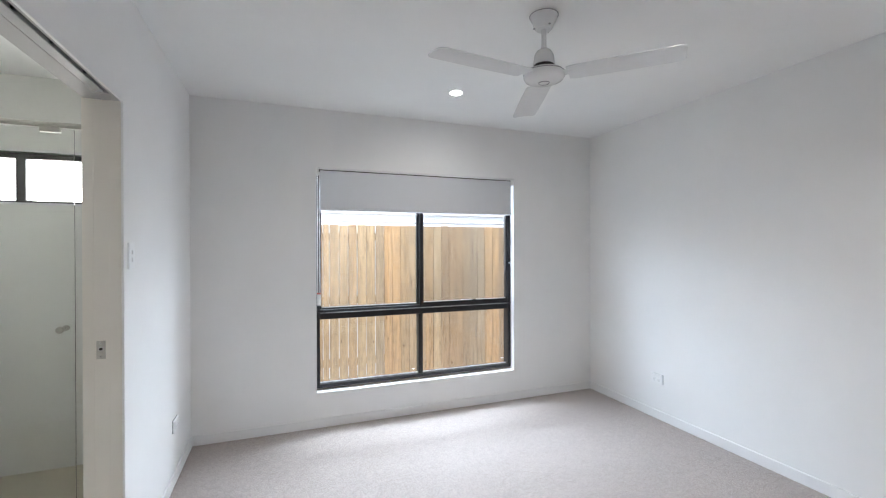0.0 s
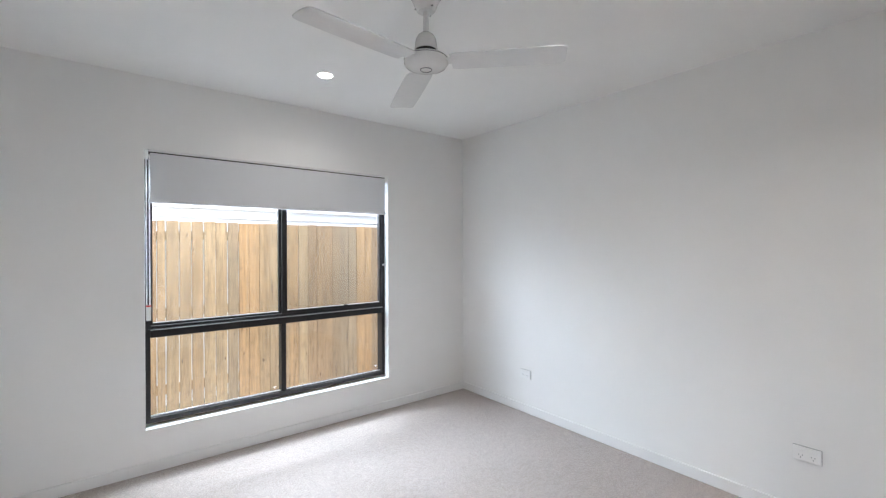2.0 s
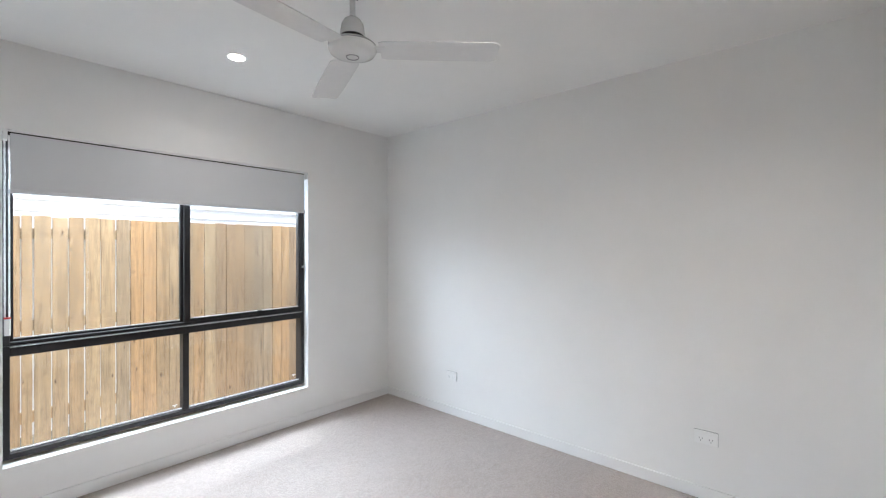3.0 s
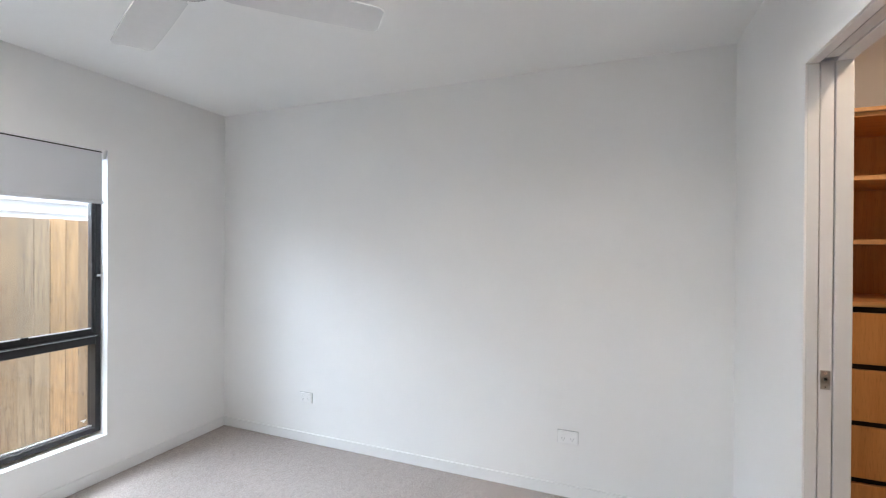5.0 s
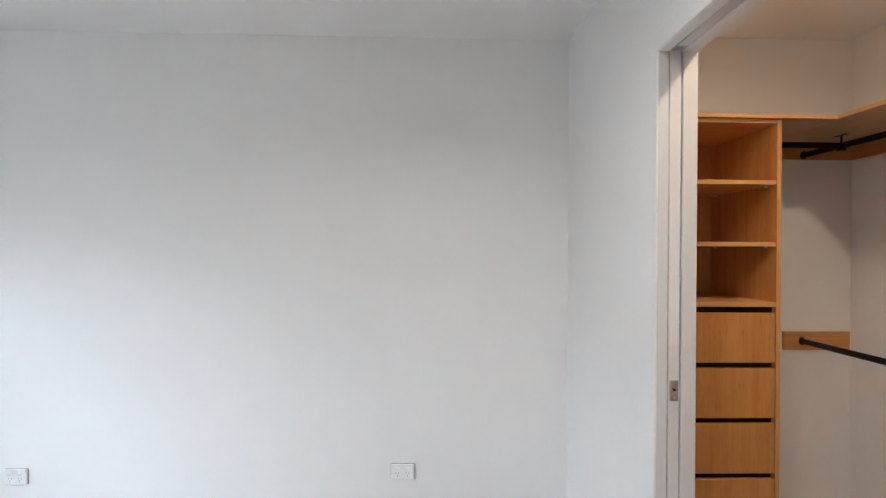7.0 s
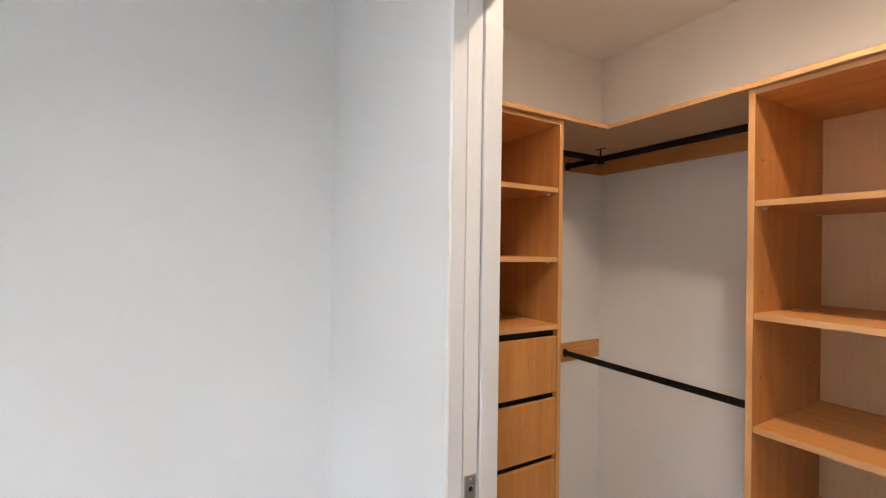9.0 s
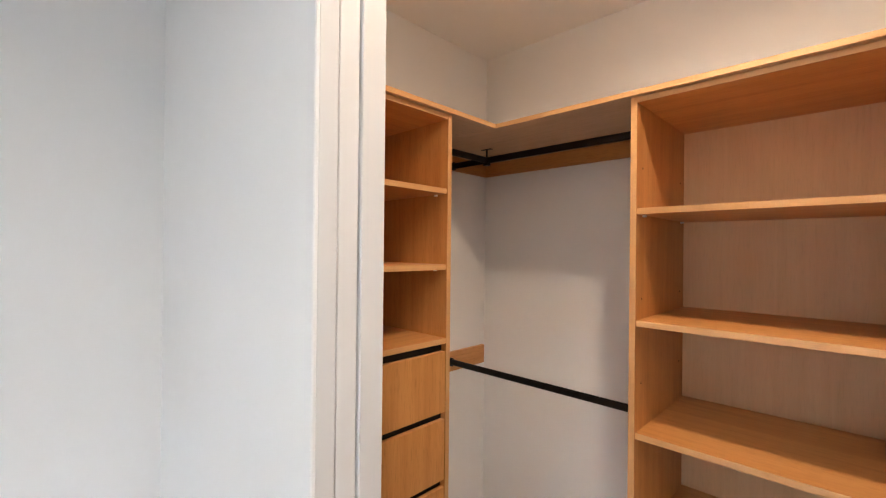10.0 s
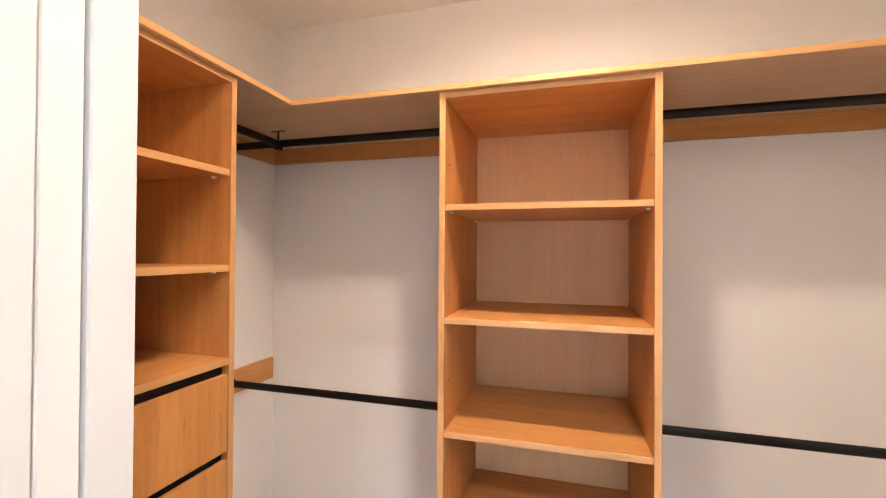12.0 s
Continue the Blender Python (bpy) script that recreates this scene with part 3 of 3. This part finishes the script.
# ---- sockets and switches ----
def socket(loc, rz, w=0.116, holes=2):
    t = thing("power_socket", loc, "white double power socket on the wall above the skirting", "power socket", "sockets on the bedroom walls")
    t.rotation_euler = (0, 0, radians(rz))
    part("plate", boxes((-w / 2, w / 2, -0.012, 0, -0.037, 0.037), bev=0.003, seg=2), WHITEP, t, "white plastic plate")
    # thin grey rim painting the plate's shadow line on the wall
    part("shadow_rim", boxes((-w / 2 - 0.0012, w / 2 + 0.0012, -0.003, 0, -0.0382, 0.0382)), GREYP, t)
    for s in (-1, 1):
        sx = s * w * 0.22
        part("rocker", boxes((sx - 0.011, sx + 0.009, -0.017, -0.012, 0.011, 0.023), bev=0.0015), WHITEP, t)
        part("pin_slot", boxes((sx - 0.0085, sx - 0.0060, -0.0124, -0.0118, -0.010, -0.002), (sx + 0.0060, sx + 0.0085, -0.0124, -0.0118, -0.010, -0.002),
                               (sx - 0.0012, sx + 0.0012, -0.0124, -0.0118, -0.024, -0.015)), GREYP, t)
    return t


socket((EX, 2.853, 0.337), -90, 0.110)
socket((EX, 0.944, 0.356), -90)
socket((WX, 3.19, 0.352), 90)
sw = thing("light_switch", (WX, 2.375, 1.405), "white two-gang light switch beside the ensuite opening", "light switch")
sw.rotation_euler = (0, 0, radians(90))
part("plate", boxes((-0.036, 0.036, -0.008, 0, -0.058, 0.058), bev=0.003, seg=2), WHITEP, sw)
for z in (-0.016, 0.016):
    part("rocker", boxes((-0.007, 0.007, -0.013, -0.008, z - 0.010, z + 0.010), bev=0.0015), WHITEP, sw)


# ---- lamps ----
def downlight(x, y, z, r, label):
    t = thing("downlight", (x, y, z), label, "downlight", "ceiling downlights")
    part("bezel", lathe([(r, -0.001), (r + 0.010, -0.004), (r + 0.012, 0.0), (r, 0.0)]), WHITEP, t, smooth=True)
    part("diffuser", lathe([(0, -0.003), (r, -0.003), (r, 0.0), (0, 0.0)]), LED, t, "glowing diffuser")
    return t


downlight(1.263, 2.985, H, 0.040, "small round recessed downlight, switched on, in the bedroom ceiling")
downlight(1.263, 0.80, H, 0.040, "small round recessed downlight, switched on, in the bedroom ceiling")
downlight(1.77, -0.37, HC, 0.042, "small round recessed downlight, switched on, in the closet ceiling")

# ---- ceiling fan ----
fan = thing("ceiling_fan", (1.272, 1.893, H), "white three-bladed ceiling fan on a short rod", "ceiling fan")
part("canopy", lathe([(0, 0), (0.066, 0), (0.067, -0.004), (0.064, -0.010), (0.042, -0.060), (0.036, -0.067), (0, -0.067)]), FANW, fan, "white conical ceiling canopy", smooth=True)
part("canopy_ring", lathe([(0.066, -0.0005), (0.069, -0.0005), (0.069, -0.003), (0.066, -0.003)]), GREYP, fan)
part("rod", rod((0, 0, -0.17), (0, 0, -0.060), 0.0115), FANW, fan, smooth=True)
part("motor_cap", lathe([(0, -0.160), (0.020, -0.161), (0.034, -0.171), (0.045, -0.190), (0.051, -0.232), (0.049, -0.238), (0, -0.238)]), FANW, fan, "white bell-shaped motor cap", smooth=True)
part("vent_ring", lathe([(0, -0.238), (0.048, -0.238), (0.054, -0.264), (0, -0.264)]), BLACK, fan, "dark vent ring", smooth=True)
part("motor_housing", lathe([(0, -0.261), (0.066, -0.262), (0.088, -0.268), (0.097, -0.280), (0.098, -0.294), (0.090, -0.308), (0.062, -0.320), (0, -0.324)]), FANW, fan,
     "white round motor housing", smooth=True)
part("housing_seam", lathe([(0.0955, -0.2765), (0.0985, -0.2775), (0.0985, -0.2800), (0.0955, -0.2810)]), GREYP, fan, "dark seam round the housing", smooth=True)
for ang in (-60, 60, 180):
    a = radians(ang - 30)
    p0 = Vector((math.cos(a) * 0.040, math.sin(a) * 0.040, -0.056))
    part("screw", rod(p0, p0 + Vector((math.cos(a) * 0.010, math.sin(a) * 0.010, -0.004)), 0.0035), GREYP, fan)
part("badge", lathe([(0.022, -0.3222), (0.025, -0.3255), (0.028, -0.3215)]), GREYP, fan, smooth=True)


def blade_mesh():
    bm = bmesh.new()
    rows = []
    for x, w in ((0.112, 0.056), (0.135, 0.064), (0.30, 0.068), (0.45, 0.069), (0.575, 0.068), (0.592, 0.061), (0.600, 0.050)):
        rows.append([bm.verts.new((x, w * s, -0.292 - 0.10 * w * s - 0.014 * (x - 0.1) - 0.004 * abs(s) ** 2)) for s in (-1, -0.5, 0, 0.5, 1)])
    for a, b in zip(rows, rows[1:]):
        for i in range(4):
            bm.faces.new((a[i], b[i], b[i + 1], a[i + 1]))
    bmesh.ops.recalc_face_normals(bm, faces=bm.faces)
    bmesh.ops.solidify(bm, geom=bm.faces[:], thickness=0.004)
    return bm


for k, ang in enumerate((-48, 68, 188)):
    turn = Matrix.Rotation(radians(ang), 4, "Z")
    bl = blade_mesh()
    bl.transform(turn)
    blade = part("blade", bl, FANW, fan, "white pressed blade", smooth=True)
    ir = boxes((0.085, 0.140, -0.030, 0.030, -0.292, -0.287), bev=0.002)
    ir.transform(turn)
    part("blade_arm", ir, FANW, blade)

# ---- closet joinery ----
DF, UF = 2.587, -0.872           # fronts of the drawer tower and the shelf tower
P = 0.018
EB = 0.0015                       # thickness of the edge banding


def pins(x, y, z):
    return boxes((x - 0.006, x + 0.006, y - 0.004, y + 0.004, z - 0.006, z), bev=0.001)


u = thing("shelf_tower", (1.7845, BY, 0), "open beech-look shelving tower with five shelves against the closet wall", "shelving unit", "")
uw, ud = 0.2975, UF - BY
for xa in (-uw, uw - P):
    side = part("side_panel", boxes((xa, xa + P, 0.0, ud - EB, 0, 2.0235), bev=0.0006), WOOD_Z, u)
    part("edge_band", boxes((xa, xa + P, ud - EB, ud, 0, 2.0235), bev=0.0005), EDGE_Z, side, "paler wood-look edge banding")
top = part("top_panel", boxes((-uw + P, uw - P, 0.0, ud - 0.001 - EB, 2.008, 2.0235), bev=0.0006), WOOD_X, u)
part("edge_band", boxes((-uw + P, uw - P, ud - 0.001 - EB, ud - 0.001, 2.008, 2.0235)), EDGE_X, top, "paler wood-look edge banding")
part("back_panel", boxes((-uw + P, uw - P, 0.010, 0.026, 0.1, 2.008)), WOOD_BACK_LIT, u, "wood-look back panel, paler for the daylight painted into it")
part("kickboard", boxes((-uw + P, uw - P, ud - 0.05, ud - 0.034, 0, 0.085)), WOOD_X, u)
for i in range(6):
    z = 1.696 - i * 0.3315 if i < 5 else 0.103
    if i == 5 or z > 0.2:
        shelf = part("shelf", boxes((-uw + P + 0.001, uw - P - 0.001, 0.026, ud - 0.004 - EB, z - P, z), bev=0.0006), WOOD_X, u)
        part("edge_band", boxes((-uw + P + 0.001, uw - P - 0.001, ud - 0.004 - EB, ud - 0.004, z - P, z), bev=0.0005), EDGE_X, shelf, "paler wood-look edge banding")
        for px in (-uw + P + 0.007, uw - P - 0.007):
            for py in (0.07, ud - 0.05):
                part("shelf_pin", pins(px, py, z - P), WHITEP, shelf)
pinholes = bmesh.new()
for px in (-uw + P + 0.0003, uw - P - 0.0003):
    for z in (1.425, 1.82, 1.17):
        for py in (0.07, ud - 0.05):
            box(pinholes, px - 0.0004, px + 0.0004, py - 0.0025, py + 0.0025, z - 0.0025, z + 0.0025)
tagged(part("pin_hole", pinholes, GAP_SHADE, u), kind="stuff")

d = thing("drawer_tower", (EX, -0.325, 0), "beech-look tower with two open shelves above five handleless drawers", "drawer unit", "")
dx = DF - EX
y0, y1 = -0.633 + 0.325, -0.016 + 0.325
for ya in (y0, y1 - P):
    side = part("side_panel", boxes((dx + EB, 0, ya, ya + P, 0, 2.0235), bev=0.0006), WOOD_Z, d)
    part("edge_band", boxes((dx, dx + EB, ya, ya + P, 0, 2.0235), bev=0.0005), EDGE_Z, side, "paler wood-look edge banding")
top = part("top_panel", boxes((dx + 0.001 + EB, 0, y0 + P, y1 - P, 2.008, 2.0235), bev=0.0006), WOOD_Y, d)
part("edge_band", boxes((dx + 0.001, dx + 0.001 + EB, y0 + P, y1 - P, 2.008, 2.0235)), EDGE_Y, top, "paler wood-look edge banding")
part("back_panel", boxes((-0.026, -0.010, y0 + P, y1 - P, 0.1, 2.008)), WOOD_Z, d)
part("kickboard", boxes((dx + 0.034, dx + 0.05, y0 + P, y1 - P, 0, 0.085)), WOOD_Y, d)
for z in (1.774, 1.518, 1.270):
    fx = dx + (0.004 if z > 1.3 else 0.0005)
    shelf = part("shelf", boxes((fx + EB, -0.026, y0 + P + 0.001, y1 - P - 0.001, z - P, z), bev=0.0006), WOOD_Y, d)
    part("edge_band", boxes((fx, fx + EB, y0 + P + 0.001, y1 - P - 0.001, z - P, z), bev=0.0005), EDGE_Y, shelf, "paler wood-look edge banding")
    if z > 1.3:
        for py in (y0 + P + 0.007, y1 - P - 0.007):
            for px in (dx + 0.05, -0.07):
                part("shelf_pin", pins(px, py, z - P), WHITEP, shelf)
for i in range(5):
    zt = 1.226 - i * 0.2275
    dr = part("drawer", boxes((dx + 0.001, dx + 0.018, y0 + P + 0.003, y1 - P - 0.003, zt - 0.204, zt), bev=0.0012), WOOD_Z, d, "plain beech-look drawer front")
    part("drawer_box", boxes((dx + 0.018, -0.04, y0 + P + 0.015, y1 - P - 0.015, zt - 0.19, zt - 0.05)), WOOD_Y, dr)
    # black sheet set behind the gap to paint its shade
    part("finger_gap_shade", boxes((dx + 0.022, dx + 0.026, y0 + P + 0.001, y1 - P - 0.001, zt - 0.048, zt + 0.022)), GAP_SHADE, dr, "black sheet for the shade in the gap above the drawer front")

ts = thing("top_shelf", (EX, BY, 2.024), "long beech-look top shelf running round the closet corner", "shelf")
board = part("shelf_board", boxes((CW - EX, 0, 0, 0.517 - EB, 0, 0.016), bev=0.0006), SHELF_X, ts)
part("edge_band", boxes((CW - EX, -0.460, 0.517 - EB, 0.517, 0, 0.016), bev=0.0005), EDGE_X, board, "paler wood-look edge banding")
board = part("shelf_board", boxes((-0.460 + EB, 0, 0.517, CY - BY, 0, 0.016), bev=0.0006), SHELF_Y, ts)
part("edge_band", boxes((-0.460, -0.460 + EB, 0.517, CY - BY, 0, 0.016), bev=0.0005), EDGE_Y, board, "paler wood-look edge banding")


def cleat(loc, size, material, label):
    t = tagged(part("wall_cleat", boxes((0, size[0], 0, size[1], 0, size[2]), bev=0.0012), material), label, "wall rail")
    t.location = loc
    return t


cleat((2.083, BY, 1.955), (EX - 2.083, 0.016, 0.0685), WOOD_X, "beech-look wall rail under the top shelf")
cleat((CW, BY, 1.958), (1.486 - CW, 0.016, 0.0655), WOOD_X, "beech-look wall rail under the top shelf")
cleat((EX - 0.016, BY + 0.016, 1.955), (0.016, -0.634 - BY - 0.016, 0.0685), WOOD_Y, "beech-look wall rail under the top shelf")
cleat((EX - 0.016, BY + 0.018, 0.975), (0.016, 0.345, 0.094), WOOD_Y, "short beech-look wall rail carrying the lower hanging rod")

RY = -1.095


def hanging_rod(a, b, label, flanges=True):
    a, b = Vector(a), Vector(b)
    t = thing("hanging_rod", a, label, "hanging rod", "black hanging rods in the closet")
    part("bar", rod((0, 0, 0), b - a, 0.008, 0.0145), BLACK, t, smooth=True)
    way = (b - a).normalized()
    if flanges:
        for p, s in ((Vector((0, 0, 0)), 1), (b - a, -1)):
            part("end_flange", rod(p, p + way * s * 0.010, 0.013, 0.021), BLACK, t, smooth=True)
    return t


hanging_rod((2.082, RY, 1.022), (EX - 0.016, RY, 1.022), "black oval hanging rod at waist height")
hanging_rod((CW, RY, 1.027), (1.487, RY, 1.027), "black oval hanging rod at waist height beyond the shelving")
hanging_rod((2.082, RY, 1.974), (EX - 0.016, RY, 1.974), "black oval hanging rod under the top shelf")
hanging_rod((CW, RY, 1.976), (1.478, RY, 1.976), "black oval hanging rod under the top shelf beyond the shelving")
hanging_rod((2.805, RY + 0.01, 1.974), (2.805, -0.634, 1.974), "short black hanging rod meeting the long one at the corner", False)
br = thing("rod_bracket", (2.805, RY, 2.024), "small black bracket hanging the rods from the shelf", "bracket")
part("plate", boxes((-0.028, 0.028, -0.008, 0.008, -0.003, 0), bev=0.001), BLACK, br)
part("stem", rod((0, 0, -0.045), (0, 0, -0.003), 0.004), BLACK, br)
part("cup", boxes((-0.013, 0.013, -0.013, 0.013, -0.074, -0.040), bev=0.003, seg=2), BLACK, br)

# ---- outside ----
structure("ground", boxes((-40, 40, NY + T, 60, -0.32, -0.22)), SOIL, "bare gravelly ground between the houses")
# unseen path, made pale to bounce light up onto the fence
structure("path", boxes((-3, 6, NY + T, FENCE_Y - 0.12, -0.22, -0.18)), CONC, "unseen pale concrete side path, bounces light up at the fence")

nh = thing("neighbour_house", (1.0, 5.75, -1.0), "white weatherboard neighbouring house behind the fence", "house")
part("wall", boxes((-9, 9, 0.0, 0.2, 0, 2.72)), WEATHERB, nh, "white painted wall")
for i in range(15):
    wb = bmesh.new()
    zz = i * 0.18
    vs = [wb.verts.new(p) for p in ((-9, -0.022, zz), (9, -0.022, zz), (9, -0.004, zz + 0.178), (-9, -0.004, zz + 0.178), (-9, -0.001, zz), (9, -0.001, zz))]
    wb.faces.new((vs[0], vs[1], vs[2], vs[3]))
    wb.faces.new((vs[4], vs[5], vs[1], vs[0]))
    part("weatherboard", wb, WEATHERB, nh)
part("eave", boxes((-9.3, 9.3, -0.28, 0.2, 2.70, 2.74)), WEATHERB, nh, "white eave lining")
part("fascia", boxes((-9.3, 9.3, -0.30, -0.28, 2.68, 2.86)), WEATHERB, nh)
rf = bmesh.new()
rv4 = [rf.verts.new(p) for p in ((-9.4, -0.34, 2.86), (9.4, -0.34, 2.86), (9.4, 6, 3.15), (-9.4, 6, 3.15), (-9.4, -0.34, 2.84), (9.4, -0.34, 2.84), (9.4, 6, 3.10), (-9.4, 6, 3.10))]
for q in ((0, 1, 2, 3), (7, 6, 5, 4), (0, 4, 5, 1), (1, 5, 6, 2), (2, 6, 7, 3), (3, 7, 4, 0)):
    rf.faces.new([rv4[i] for i in q])
part("roof", rf, WEATHERB, nh, "low pale metal roof")
part("gutter", boxes((-9.3, 9.3, -0.42, -0.305, 2.60, 2.88), (-9.3, 9.3, -0.434, -0.42, 2.70, 2.725), (-9.3, 9.3, -0.434, -0.42, 2.755, 2.775), (-9.3, 9.3, -0.438, -0.42, 2.85, 2.885), bev=0.004), WEATHERB, nh, "white ribbed metal gutter")

fence = thing("paling_fence", (0, FENCE_Y, -0.22), "weathered raw pine paling fence with narrow gaps", "fence")
FT = 1.895
for z in (0.44, 1.085, 1.735):
    part("rail", boxes((-3, 6, 0.017, 0.055, z, z + 0.075)), PALING, fence, "horizontal pine rail")
for x in (-1.9, 0.2, 2.95, 5.0):
    part("post", boxes((x, x + 0.1, 0.055, 0.13, -0.2, FT - 0.1)), PALING, fence, "square pine post")
rng = random.Random(4)


def paling(x, w, top, y, wane=0.0009, wood=PALING):
    """One rough board, its two edges wandering a little."""
    steps = 16
    bm = bmesh.new()
    rows = []
    for k in range(steps + 1):
        z = 0.03 + (top - 0.03) * k / steps
        a, b = rng.uniform(-wane, wane), w + rng.uniform(-wane, wane)
        rows.append([bm.verts.new(p) for p in ((a, 0, z), (b, 0, z), (b, 0.016, z), (a, 0.016, z))])
    for lo, hi in zip(rows, rows[1:]):
        for i in range(4):
            bm.faces.new((lo[i], lo[(i + 1) % 4], hi[(i + 1) % 4], hi[i]))
    bm.faces.new(rows[0][::-1])
    bm.faces.new(rows[-1])
    p = part("paling", bm, wood, fence)
    p.location = (x, y, 0)
    p.rotation_euler = (0, radians(rng.uniform(-0.12, 0.12)), 0)


# board edges along the fence, and the gap after each
edges = [0.380, 0.474, 0.537, 0.634, 0.727, 0.820, 0.914, 1.009, 1.101, 1.193, 1.284, 1.379, 1.470, 1.562, 1.655, 1.750, 1.840,
         1.932, 2.012, 2.099, 2.195, 2.288, 2.385, 2.466, 2.560]
gaps = [0.007, 0.009, 0.010, 0.009, 0.010, 0.008, 0.007, 0.008, 0.006, 0.003, 0.003, 0.003, 0.003, 0.0035, 0.003, 0.003, 0.002,
        0.002, 0.002, 0.003, 0.002, 0.003, 0.002, 0.003]
for a, b, gap in zip(edges, edges[1:], gaps):
    paling(a + gap / 2, b - a - gap, FT + rng.uniform(-0.006, 0.006), rng.uniform(-0.002, 0.002), 0.0012 if gap > 0.005 else 0.0008,
           PALING_GREY if 1.63 < a < 2.25 and rng.random() < 0.75 or rng.random() < 0.12 else PALING)
x = edges[-1]
while x < 5.9:
    w = rng.choice((0.072, 0.095, 0.098, 0.1))
    paling(x + 0.0008, w - 0.0016, FT + rng.uniform(-0.004, 0.004), rng.uniform(-0.003, 0.003))
    x += w
x = edges[0]
while x > -2.9:
    w = rng.choice((0.092, 0.096, 0.1))
    paling(x - w + 0.001, w - 0.006, FT + rng.uniform(-0.004, 0.004), rng.uniform(-0.003, 0.003))
    x -= w
